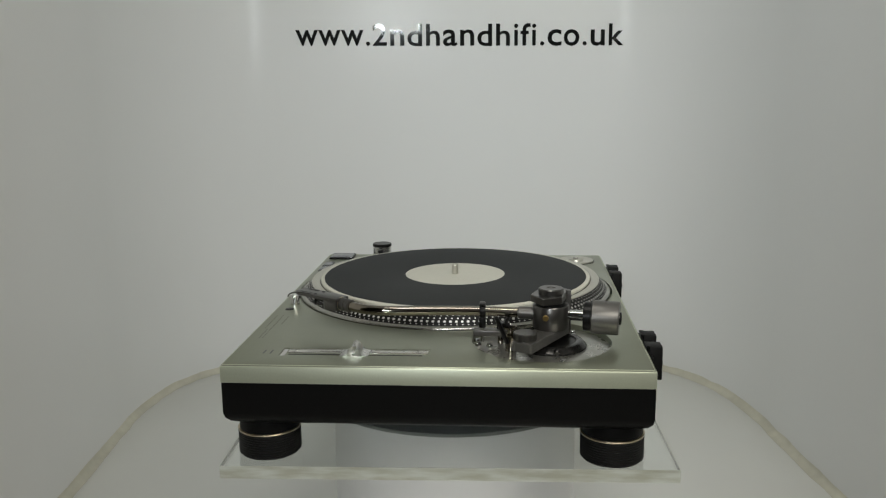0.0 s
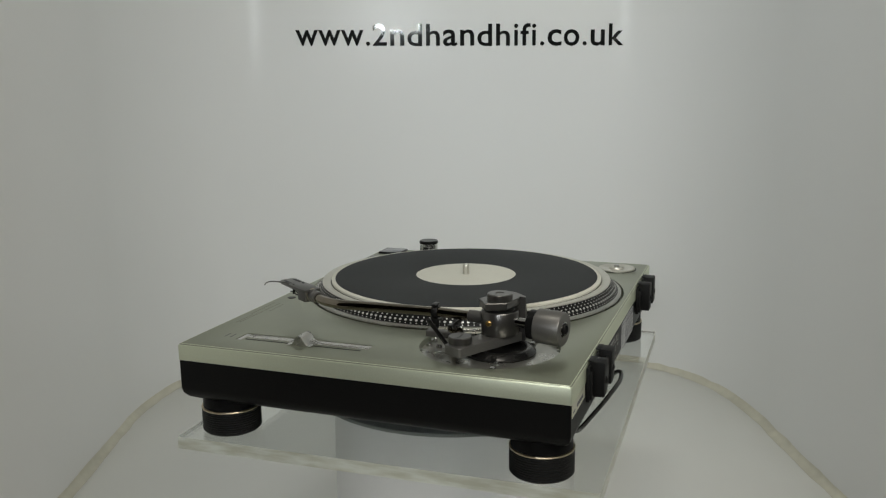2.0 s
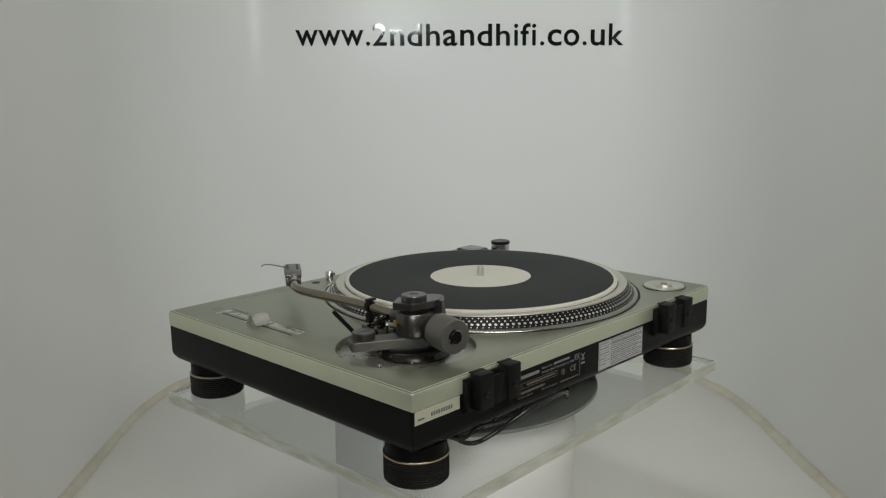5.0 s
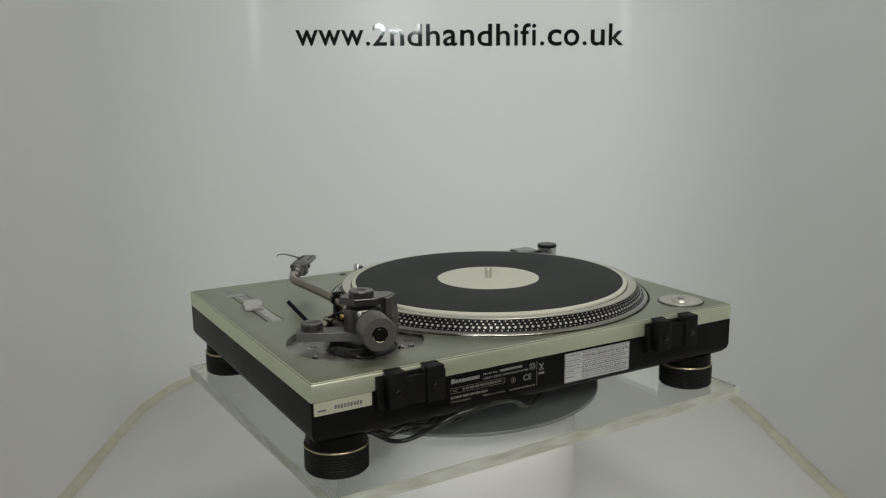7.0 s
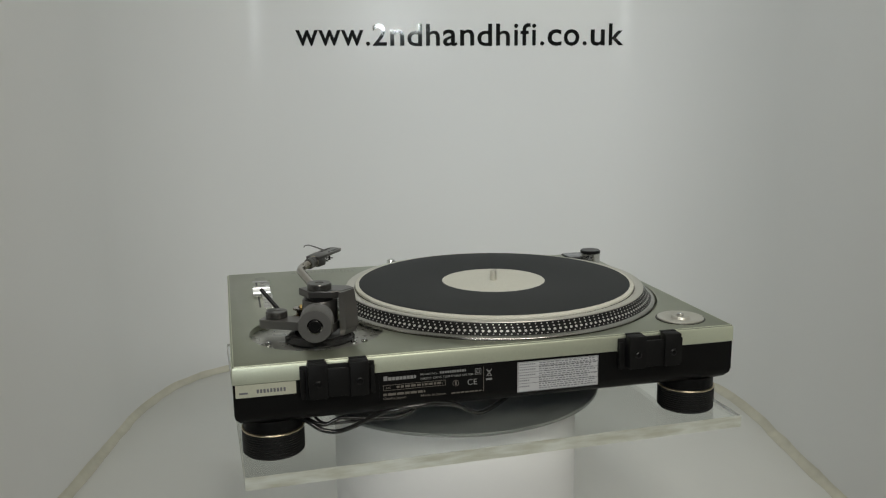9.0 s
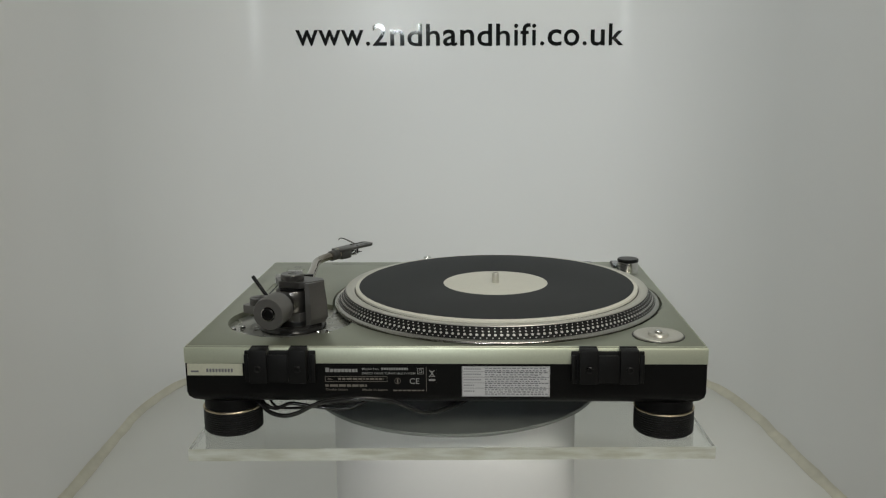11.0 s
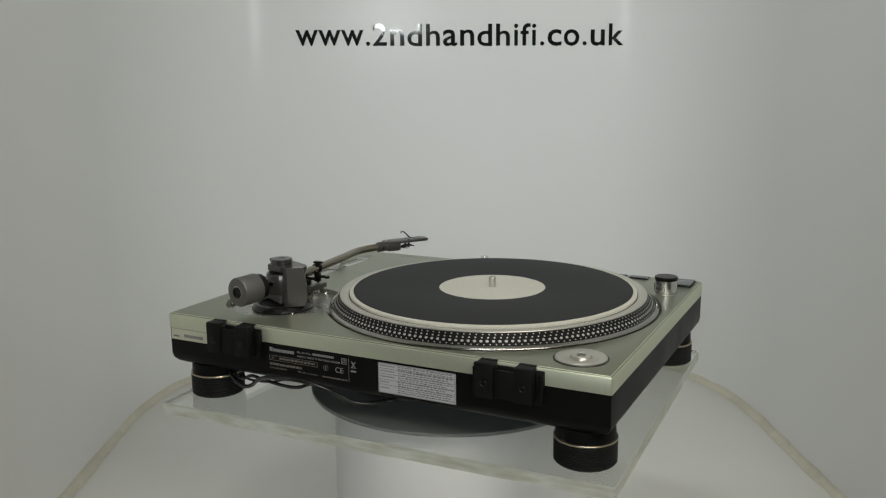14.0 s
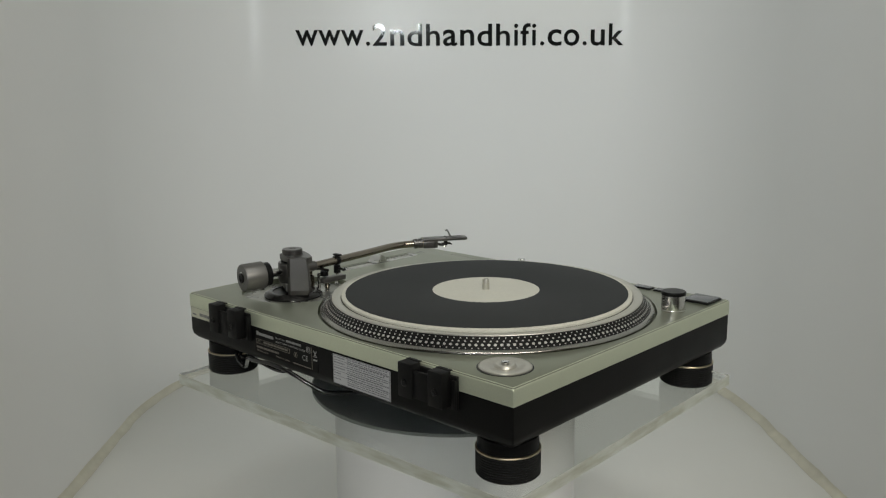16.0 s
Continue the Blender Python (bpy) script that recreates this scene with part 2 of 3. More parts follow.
def booth():
    bm = bmesh.new()
    n = len(WALL_IN)
    v = [[bm.verts.new((p.x / MM, p.y / MM, z / MM)) for p in line] for line, z in ((WALL_IN, 0), (WALL_IN, H_WALL), (WALL_OUT, H_WALL), (WALL_OUT, 0))]
    for a, b in zip(v, v[1:] + v[:1]):
        for i in range(n - 1):
            bm.faces.new((a[i], a[i + 1], b[i + 1], b[i]))
    bm.faces.new([q[0] for q in v]), bm.faces.new([q[-1] for q in v])
    w = part("wall_back", bm, M_WALL)
    tagged(w, "glossy white bent sheet forming the booth's back and sides", "wall", kind="structure")
    # the stretch before the walls is added, unseen, to bounce light onto front faces
    f = part("floor", box(-620, 620, -1250, 800, -18, 0, 1), M_FLOOR)
    tagged(f, "plain white board floor of the booth, extended unseen in front", "floor", kind="structure")
    c = part("ceiling", box(-620, 620, -440, 800, 1404, 1420, 1), M_WALL)
    tagged(c, "plain white board closing the booth above", "ceiling", kind="structure")
    for nm, bx, wd in (("wall_room_back", (-2000, 2000, 2000, 2030, -800, 2400), "plain dim wall of the room behind the booth"),
                       ("wall_room_front", (-2000, 2000, -3030, -3000, -800, 2400), "plain dim wall of the room before the booth"),
                       ("wall_room_west", (-2030, -2000, -3000, 2000, -800, 2400), "plain dim side wall of the room"),
                       ("wall_room_east", (2000, 2030, -3000, 2000, -800, 2400), "plain dim side wall of the room"),
                       ("floor_room", (-2000, 2000, -3000, 2000, -830, -800), "dim brown floor of the room"),
                       ("ceiling_room", (-2000, 2000, -3000, 2000, 2400, 2430), "plain dim ceiling of the room")):
        tagged(part(nm, box(*bx, 0), M_ROOM), wd, nm.split("_")[0], kind="structure")
    # plinth that carries the booth
    p = part("plinth", box(-610, 610, -1240, 790, -798, -20, 4), M_ROOM)
    tagged(p, "plain dim plinth carrying the display booth", "plinth", kind="structure")
    # the sealant bead in the joint, lumpy and uneven
    pts, rng = [], random.Random(4)
    for p, q in zip(WALL_IN, WALL_IN[1:]):
        m = max(1, int((q - p).length / 0.035))
        pts += [p + (q - p) * k / m for k in range(m)]
    bm = bmesh.new()
    rings = []
    for i, p in enumerate(pts):
        d = (pts[min(i + 1, len(pts) - 1)] - pts[max(i - 1, 0)]).normalized()
        nrm = Vector((d.y, -d.x))
        wide, high = 11 + rng.uniform(-1.5, 2.0), 9 + rng.uniform(-1.2, 1.6)
        ring = []
        for k in range(7):
            a = math.pi / 2 * k / 6
            off = nrm * (wide * MM * (1 - math.sin(a)))
            ring.append(bm.verts.new(((p.x + off.x) / MM, (p.y + off.y) / MM, 0.3 + high * (1 - math.cos(a)))))
        back = p - nrm * 0.003
        ring.append(bm.verts.new((back.x / MM, back.y / MM, 0.3 + high)))
        ring.append(bm.verts.new((back.x / MM, back.y / MM, 0.3)))
        rings.append(ring)
    for a, b in zip(rings, rings[1:]):
        for k in range(len(a)):
            j = (k + 1) % len(a)
            bm.faces.new((a[k], a[j], b[j], b[k]))
    t = part("trim", bm, M_BEAD)
    tagged(t, "uneven cream sealant bead along the foot of the wall", "sealant bead", kind="structure")


def text_mesh(body, size, bold=0.0, depth=0.0):
    cu = bpy.data.curves.new("lettering", "FONT")
    cu.body, cu.size, cu.offset, cu.extrude, cu.resolution_u = body, size, bold, depth, 4
    ob = bpy.data.objects.new("lettering", cu)
    scene.collection.objects.link(ob)
    bpy.context.view_layer.update()
    me = bpy.data.meshes.new_from_object(ob.evaluated_get(bpy.context.evaluated_depsgraph_get()))
    bpy.data.objects.remove(ob)
    bpy.data.curves.remove(cu)
    return me


def span(me):
    xs = [v.co.x for v in me.vertices]
    return (min(xs), max(xs)) if xs else (0, 0)


def lettering(name, body, x0, x1, base, cap, place, material, parent, bold=0.0, depth=0.0003, each="letter", glyphs=None):
    """Cut letters, one mesh each, from x0 to x1 along a line, of a given height. place(u, v, w): where they stand.
    glyphs: for each character its left and right edge, its advance and its bottom and top, in parts of a thousand."""
    size = cap / 0.73
    if glyphs:
        first, last = glyphs[body[0]], glyphs[body[-1]]
        total = sum(glyphs[c][2] for c in body[:-1]) + last[1] - first[0]
        k, pen = (x1 - x0) / total, -first[0]
    else:
        whole = span(text_mesh(body, size, bold))
        k = (x1 - x0) / (whole[1] - whole[0])
    for i, ch in enumerate(body):
        if ch == " ":
            continue
        me = text_mesh(ch, size, bold, depth)
        a, b = span(me)
        if glyphs:
            gl, gr, adv, gb, gt = glyphs[ch]
            ys = [v.co.y for v in me.vertices]
            lo, hi = min(ys), max(ys)
            for v in me.vertices:
                x = x0 + k * (pen + gl + (gr - gl) * (v.co.x - a) / (b - a))
                y = base + cap / 716 * (gb + (gt - gb) * (v.co.y - lo) / (hi - lo))
                v.co = place(x, y, v.co.z + depth)
            pen += adv
        else:
            shift = span(text_mesh(body[:i + 1], size, bold))[1] - b
            for v in me.vertices:
                v.co = place(x0 + (v.co.x + shift - whole[0]) * k, base + v.co.y, v.co.z + depth)
        me.materials.clear()
        me.materials.append(material)
        ob = new(each, me)
        ob.parent = parent


def wall_sign():
    sign = new("wall_lettering")
    sign.location = (0, 0.735, 0.6)
    tagged(sign, "glossy black cut vinyl letters stuck on the white wall", "lettering", kind="thing")

    def on_wall(u, v, w):
        y = 0.735
        for p, q in zip(WALL_IN, WALL_IN[1:]):
            if p.x <= u < q.x and abs(q.x - p.x) > 1e-6:
                y = p.y + (q.y - p.y) * (u - p.x) / (q.x - p.x)
        return Vector((u, y - 0.735 - 0.0004 - w, v - 0.009 * u))
    lettering("sign", "www.2ndhandhifi.co.uk", -0.2815, 0.3090, 0.001, 0.0385, on_wall, M_VINYL, sign, bold=0.0007,
              glyphs={"w": (4, 774, 778, 0, 519), ".": (71, 211, 278, 0, 140), "2": (25, 508, 556, 0, 716), "n": (67, 548, 611, 0, 530),
                      "d": (42, 545, 611, -12, 716), "h": (71, 544, 611, 0, 716), "a": (36, 524, 556, -12, 530), "i": (72, 209, 278, 0, 716),
                      "f": (12, 354, 333, 0, 728), "c": (43, 524, 556, -12, 530), "o": (40, 570, 611, -12, 530), "u": (65, 545, 611, -12, 519),
                      "k": (67, 556, 556, 0, 716)})


def pedestal():
    top = (Z_SHEET - SHEET_T - DISC_T) / MM
    p = part("display_pedestal", lathe([(127, 0), (129, 1.5), (129, top - 4), (126, top - 0.5), (0, top - 0.5)], n=96), M_PED)
    tagged(p, "round white painted pedestal drum standing on the floor", "pedestal")
    d = part("rotating_disc", lathe([(0, 0), (151, 0), (152, 0.6), (152, 3.4), (151, 4), (0, 4)], n=96), M_DISC)
    d.location = (0, 0, Z_SHEET - SHEET_T - DISC_T)
    tagged(d, "flat grey-green turning disc on the white drum", "turntable disc")
    return d


def acrylic_sheet():
    s = new("acrylic_sheet")
    tagged(s, "clear acrylic sheet with cloudy sawn edges under the player", "acrylic sheet")
    m = Matrix.Translation((3.1, 1.9, -11)) @ Matrix.Rotation(radians(1.67), 4, "Z")
    hx, hy = 227.4, 188.8
    bm = box(-hx, hx, -hy, hy, 0, 11, 0, 1)
    bm.transform(m)
    p = part("panel", bm, M_ACR, s, smooth=False)
    p.visible_shadow = False
    for x0, x1, y0, y1 in ((-hx, hx, -hy - 0.6, -hy - 0.05), (-hx, hx, hy + 0.05, hy + 0.6), (-hx - 0.6, -hx - 0.05, -hy, hy), (hx + 0.05, hx + 0.6, -hy, hy)):
        bm = box(x0, x1, y0, y1, 0.0, 11.0, 0)
        bm.transform(m)
        e = part("sawn_edge", bm, M_ACR_EDGE, s, "cloudy cream sawn edge", smooth=False)
        e.visible_shadow = False
    s.location = (0, 0, Z_SHEET)
    return s


# ---- the record player (plan in millimetres about the turning axis) ----
SPIN = (-44, -1)
ARM = (150, 95)
LIFT = Z_DECK - Z_SHEET


def record_player():
    pl = new("record_player")
    pl.location = (0, 0, Z_SHEET)
    tagged(pl, "silver direct-drive record player with black base on acrylic", "record player")

    def pp(name, bm, material, parent=pl, label="", **kw):
        return part(name, bm, material, parent, label, lift=LIFT, **kw)

    # top plate with its recesses
    top = pp("top_plate", prism([(-222.5, -177), (231, -177), (231, 175), (-222.5, 175)], -15.5, 0, 1.9), M_DECK, label="champagne silver painted top plate")
    cut_a = pp("cut", lathe([(0, -8), (170.5, -8), (170.5, 5), (0, 5)], *SPIN, n=128), M_DECK, parent=None)
    cut_b = pp("cut", lathe([(0, -5.5), (61, -5.5), (61, 5), (0, 5)], 153, 87, n=96), M_DECK, parent=None)
    cut_c = pp("cut", box(184, 205, -135, -8, -0.7, 5, 0), M_DECK, parent=None)
    for c in (cut_a, cut_b, cut_c):
        c.location = (0, 0, 0)
    top.location = (0, 0, 0)
    pl_loc, pl.location = pl.location.copy(), (0, 0, 0)
    carve(top, [cut_a, cut_b, cut_c])
    pl.location = pl_loc
    # plate edge, bevelled at the top: deck paint lightened for the light on it
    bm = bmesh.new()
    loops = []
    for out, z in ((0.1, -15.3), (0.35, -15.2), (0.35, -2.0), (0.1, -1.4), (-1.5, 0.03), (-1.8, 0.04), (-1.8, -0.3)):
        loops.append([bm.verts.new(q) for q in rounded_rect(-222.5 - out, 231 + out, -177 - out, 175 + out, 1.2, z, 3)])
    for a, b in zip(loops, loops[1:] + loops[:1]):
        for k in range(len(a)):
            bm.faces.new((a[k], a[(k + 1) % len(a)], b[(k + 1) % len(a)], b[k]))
    pp("lit_edge", bm, M_DECK_LIT, top, "champagne edge of the plate, paler for the light on it", angle=25)
    # base with a rounded belly
    bm = bmesh.new()
    rings = []
    for inset, z in ((0.1, -15.6), (0.1, -41.5), (1.0, -46), (3.6, -49.6), (7.6, -52), (18, -53.2)):
        rings.append([bm.verts.new(p) for p in rounded_rect(-222.5 + inset, 231 - inset, -177 + inset, 175 - inset, 1.0 + inset * 0.6, z)])
    for a, b in zip(rings, rings[1:]):
        for i in range(len(a)):
            bm.faces.new((a[i], a[(i + 1) % len(a)], b[(i + 1) % len(a)], b[i]))
    bm.faces.new(rings[0]), bm.faces.new(rings[-1])
    base = pp("base", bm, M_BLACK, label="black moulded base")
    # feet
    for x, y in ((199, -147), (199, 145), (-193, 145), (-193, -148)):
        ft = pp("foot", lathe([(24.6, -52.4), (25.0, -55), (25.2, -63), (20, -63.2)], x, y, 48), M_BLACK)
        pp("band", lathe([(24, -63.2), (26.6, -63.2), (26.9, -63.8), (26.6, -64.6), (24, -64.6)], x, y, 48), M_BRASS, ft, "thin brass band")
        prof = [(22, -64.6), (26.4, -64.7), (26.6, -65.5)]
        z = -66
        while z > -83:
            prof += [(26.6, z), (25.9, z - 0.5), (25.9, z - 1.0), (26.6, z - 1.5)]
            z -= 2.1
        prof += [(26.4, -84.5), (25, -86), (0, -86)]
        pp("rubber_foot", lathe(prof, x, y, 48), M_RUB, ft, "ribbed black rubber foot")
    platter(pl, pp)
    tonearm(pl, pp)
    controls(pl, pp, top)
    back_panel(pl, pp, base)
    return pl


def rounded_rect(x0, x1, y0, y1, r, z, n=6):
    out = []
    for cx, cy, a0 in ((x1 - r, y1 - r, 0), (x0 + r, y1 - r, 90), (x0 + r, y0 + r, 180), (x1 - r, y0 + r, 270)):
        for k in range(n + 1):
            a = radians(a0 + 90 * k / n)
            out.append((cx + r * math.cos(a), cy + r * math.sin(a), z))
    return out


def platter(pl, pp):
    prof = [(0, -6), (160, -6), (166, -4), (168, -1.2), (168.3, 0), (168.1, 0.8), (167.4, 1.5), (166.2, 2.0), (165.0, 2.3), (164.4, 2.6)]
    pt = pp("platter", lathe(prof + [(150, 2.7)], *SPIN, n=160), M_PLATTER, label="turned aluminium platter with dotted rim")
    pp("rim", lathe([(164.3, 2.6), (156.2, 11.9), (150, 11.9)], *SPIN, n=160), M_RIM, pt, "black rim with rows of silver dots")
    pp("shoulder", lathe([(147, 10.5), (155.9, 11.9), (156.4, 12.4), (156.1, 12.9), (155.2, 13.2), (149.0, 12.9), (148.2, 12.6), (147.4, 12.2), (147.2, 11.8), (0, 11.8)], *SPIN, n=160), M_SHOULDER, pt, "bright aluminium shoulder")
    bm = bmesh.new()
    fall, rise = 8.1, 9.3
    slant = math.hypot(fall, rise)
    for f, size, count, turn in ((0.12, 0.6, 188, 0.1), (0.37, 1.24, 186, 0.0), (0.64, 0.78, 183, 0.2), (0.88, 0.62, 180, 0.4)):
        r, z = 164.3 - fall * f, 2.6 + rise * f
        for i in range(count):
            a = 2 * math.pi * (i + turn) / count
            er, et = Vector((math.cos(a), math.sin(a), 0)), Vector((-math.sin(a), math.cos(a), 0))
            up = (-er * fall + Vector((0, 0, rise))) / slant
            nn = (er * rise + Vector((0, 0, fall))) / slant
            c = er * r + Vector((SPIN[0], SPIN[1], z)) + nn * 0.12
            vs = [bm.verts.new(c + size * (math.cos(2 * math.pi * k / 8) * et * 1.15 + math.sin(2 * math.pi * k / 8) * up)) for k in range(8)]
            lo = [bm.verts.new(v.co - nn * 0.3) for v in vs]
            bm.faces.new(vs)
            for k in range(8):
                bm.faces.new((vs[k], lo[k], lo[(k + 1) % 8], vs[(k + 1) % 8]))
    d = pp("rim_dots", bm, M_DOT, pt, "rows of small silver strobe dots", smooth=False)
    tagged(d, kind="stuff")
    sp = pp("spindle", lathe([(3.6, 11.8), (3.6, 22.4), (0, 22.4)], *SPIN, n=28), M_SHOULDER, pt, "worn steel spindle")
    pp("tip", lathe([(3.55, 22.4), (3.55, 25.2), (3.1, 25.9), (2.4, 26.1), (2.2, 25.4), (0, 25.3)], *SPIN, n=28), M_SHOULDER, sp, "worn rounded tip")
    pp("bore", lathe([(2.1, 25.3), (2.1, 25.6), (0, 25.6)], *SPIN, n=20), M_RIM, sp, "dark bore in the tip")


def slipmat():
    m = new("slipmat")
    m.location = (0, 0, Z_DECK)
    tagged(m, "black felt slipmat with cream centre and border on platter", "slipmat")
    part("mat_base", lathe([(0, 12), (146.0, 12), (146.5, 12.4), (146.5, 14.4), (145.9, 15.0), (144.8, 15.2), (0, 15.2)], *SPIN, n=160), M_CREAM, m, "cream felt layer")
    part("felt_ring", lathe([(54.5, 15.2), (54.5, 15.5), (54.8, 15.6), (142.0, 15.6), (142.4, 15.5), (142.4, 15.2)], *SPIN, n=160, closed=True), M_FELT, m, "charcoal black felt ring")
    return m


def tonearm(pl, pp):
    ax, ay = ARM
    arm = pp("tonearm", lathe([(21, -5.2), (31, -5.2), (31.6, -4.6), (31.6, -3.4), (28.0, 0.2), (24.5, 0.9), (22.6, 0.6), (22, -1)], ax + 1, ay, 64, closed=True), M_RINGB, label="grey metal tonearm parked on its rest")
    pp("base_well", lathe([(22.4, -5.2), (22.4, -0.2), (0, -0.2)], ax + 1, ay, 48), M_PLAST, arm, "black base inside the ring")
    pp("well_plate", lathe([(0, -5.45), (60.6, -5.45), (60.6, -5.2), (0, -5.2)], 153, 87, 96), M_WELL, arm, "satin aluminium plate in the well")
    ux, uy = 0.885, -0.466

    def bar_at(a, b):
        return (ax + ux * a - uy * b, ay + uy * a + ux * b)
    # swinging plate that carries the bearing
    pp("bearing_plate", prism([bar_at(-16, -9), bar_at(55, -9.5), bar_at(57, -8), bar_at(57, 8), bar_at(55, 9.5), bar_at(-16, 11)], 3.5, 11.5, 0.4), M_BAR, arm, "satin grey bearing plate", angle=15)
    k = pp("dial", lathe([(9.5, 11.6), (10, 12), (10, 17), (9.4, 17.8), (0, 17.8)], 188, 72, 40), M_GUN, arm, "small knurled dial")
    pp("dial_slot", box(181, 195, 71.4, 72.6, 17.7, 18.2, 0), M_GUN_L, k)
    pp("bearing_barrel", lathe([(15.6, 11.6), (16, 12.2), (16, 31.5), (15.4, 32.4), (0, 32.4)], ax, ay, 56), M_GUN, arm, "dark cylindrical bearing barrel")
    pp("barrel_cap", lathe([(12, 32.4), (13, 33), (13, 35), (0, 35)], ax, ay, 40), M_PLAST, arm)
    pp("bridge", prism([(152, 77), (168, 87), (161, 104), (141, 109), (131, 108), (119, 98), (122, 90), (138, 82)], 35, 41.4, 0.7), M_GUN, arm, "bridge over the bearing", angle=12)
    yk = bmesh.new()
    levels = []
    for zz, inset in ((1.0, 3.2), (6.5, 0.0), (21.5, 0.6), (40.9, 3.0)):
        face = [(129.5 + inset * 0.5, 114.5 - inset * 0.6), (116.2 + inset, 100.5), (117.6 + inset, 96.5), (124 + inset * 0.6, 93), (131, 93), (133, 100), (135, 113.5)]
        levels.append([yk.verts.new((x, y, zz)) for x, y in face])
    for lo, hi in zip(levels, levels[1:]):
        for q in range(7):
            yk.faces.new((lo[q], lo[(q + 1) % 7], hi[(q + 1) % 7], hi[q]))
    yk.faces.new(levels[0][::-1])
    yk.faces.new(levels[-1])
    bmesh.ops.recalc_face_normals(yk, faces=list(yk.faces))
    pp("yoke", yk, M_GUN_L, arm, "upright yoke block with sloping facets", angle=6)
    kn = pp("top_knob", lathe([(10, 41), (11, 41.6), (11, 46.2), (10.2, 47), (4, 47), (3.6, 46.4), (0, 46.4)], ax, ay, 40), M_GUN, arm, "round locking knob")
    pp("side_screw", rod((165.4, 90, 24), (168, 89.7, 24), 2.6, 16), M_COPPER, arm, "brass screw")
    pp("collar_screw", rod((179, 98.5, -1.4), (182.4, 99, -2.4), 2.4, 14), M_RINGB, arm)
    # tube
    z = 23.5
    pp("arm_tube", tube([(148.6, 82, z), (147.5, 60, 24), (148, 30, 25), (151, -15, 25.6), (154, -45, 26), (154, -59, 26.2), (150.5, -72, 26.5), (143.5, -83, 27)], 4.3, 20, 8), M_TUBE, arm, "polished bent arm tube")
    pp("arm_socket", rod((149, 84, z), (147.8, 66, z + 0.4), 5.4, 24), M_GUN_L, arm)
    pp("shell_collar", turn_to(lathe([(5, 0), (6, 0.6), (6, 4.6), (5.2, 5), (5.2, 6), (6, 6.4), (6, 11.5), (5, 12)], n=28), (143.5, -83, 26.8), (136.6, -93, 27.6)), M_GUN, arm, "knurled locking collar")
    # headshell
    dx, dy = -0.574, -0.819
    nx, ny = 0.819, -0.574
    hx, hy = 138, -92

    def hs(a, b):
        return (hx + dx * a + nx * b, hy + dy * a + ny * b)
    sh = pp("headshell", prism([hs(0, -8), hs(0, 8), hs(20, 9), hs(52, 8.5), hs(56, 6), hs(56, -6), hs(52, -8.5), hs(20, -9)], 30.2, 33.4, 0.5), M_GUN, arm, "grey flat headshell")
    pp("shell_block", prism([hs(1, -7.5), hs(1, 7.5), hs(15, 8), hs(19, 6), hs(19, -6), hs(15, -8)], 21.5, 30.3, 1.0), M_GUN, sh)
    for b in (-5, 5):
        pp("shell_slot", prism([hs(36, b - 1.2), hs(36, b + 1.2), hs(50, b + 1.2), hs(50, b - 1.2)], 33.3, 33.6, 0), M_RIM, sh, "dark cartridge slot")
        pp("shell_pin", tube([(*hs(17, b * 0.5), 25), (*hs(24, b * 0.6), 23.2), (*hs(30, b * 0.7), 22.6)], 0.5, 8, 4), M_CHROME, sh, "bright wire tag")
    pp("shell_ring", turn_to(lathe([(4.6, 0), (6.3, 0.3), (6.3, 1.6), (4.6, 1.9)], n=28), (137.3, -92, 27.6), (131.5, -100.2, 28.2)), M_BRASS, sh, "thin brass ring")
    pp("shell_screw", rod((*hs(30, 5), 24), (*hs(30, 5), 34), 1.2, 10), M_PLAST, sh)
    pp("shell_screw", rod((*hs(30, -5), 24), (*hs(30, -5), 34), 1.2, 10), M_PLAST, sh)
    for b in (-5, -2, 2, 5):
        pp("lead_wire", tube([(*hs(18, b * 0.8), 27), (*hs(24, b), 24.5), (*hs(31, b * 1.1), 26), (*hs(37, b), 25)], 0.6, 8, 5), M_PLAST, sh)
    pp("finger_lift", tube([(*hs(37, 6), 33.4), (*hs(37, 11), 34.8), (*hs(37, 18), 36.6), (*hs(37, 25), 37.9), (*hs(37, 30), 37.2), (*hs(37, 32), 35.2)], (1.3, 0.8), 10, 6, 0.6), M_GUN, sh, "thin curved finger lift")
    # counterweight
    a, b = Vector((152.6, 111, z)), Vector((161, 155, 22.6))
    u = (b - a).normalized()
    pp("rear_tube", rod(tuple(a - u * 4), tuple(a + u * 22), 4.6, 24), M_CHROME, arm)
    cw = pp("counterweight", turn_to(lathe([(13.4, 0), (14.6, 0.8), (14.6, 22.2), (13.9, 23.4), (6.8, 23.4), (6.5, 21.6), (0, 21.6)], n=64), tuple(a + u * 19.5), tuple(b + u * 20)), M_CW, arm, "grey cylindrical counterweight")
    pp("scale_ring", turn_to(lathe([(12.0, 0), (12.7, 0.5), (12.7, 6.6), (11.4, 7.1)], n=48), tuple(a + u * 12.6), tuple(b)), M_PLAST, cw, "black scale ring")
    pp("end_stub", turn_to(lathe([(5.6, 0), (5.6, 4), (5, 4.6), (3.8, 4.6), (3.6, 3.4), (0, 3.4)], n=28), tuple(a + u * 40.2), tuple(b + u * 40)), M_PLAST, cw, "dark hollow stub")
    pp("stub_ring", turn_to(lathe([(5.7, 0), (6.6, 0.2), (6.6, 1.0), (5.7, 1.2)], n=28, closed=True), tuple(a + u * 42.2), tuple(b + u * 40)), M_CHROME, cw)
    # arm rest and its bracket
    br = pp("rest_bracket", box(142, 152, 27, 60, 2.5, 8.0, 0.8), M_GUN_L, arm, "small grey metal bracket")
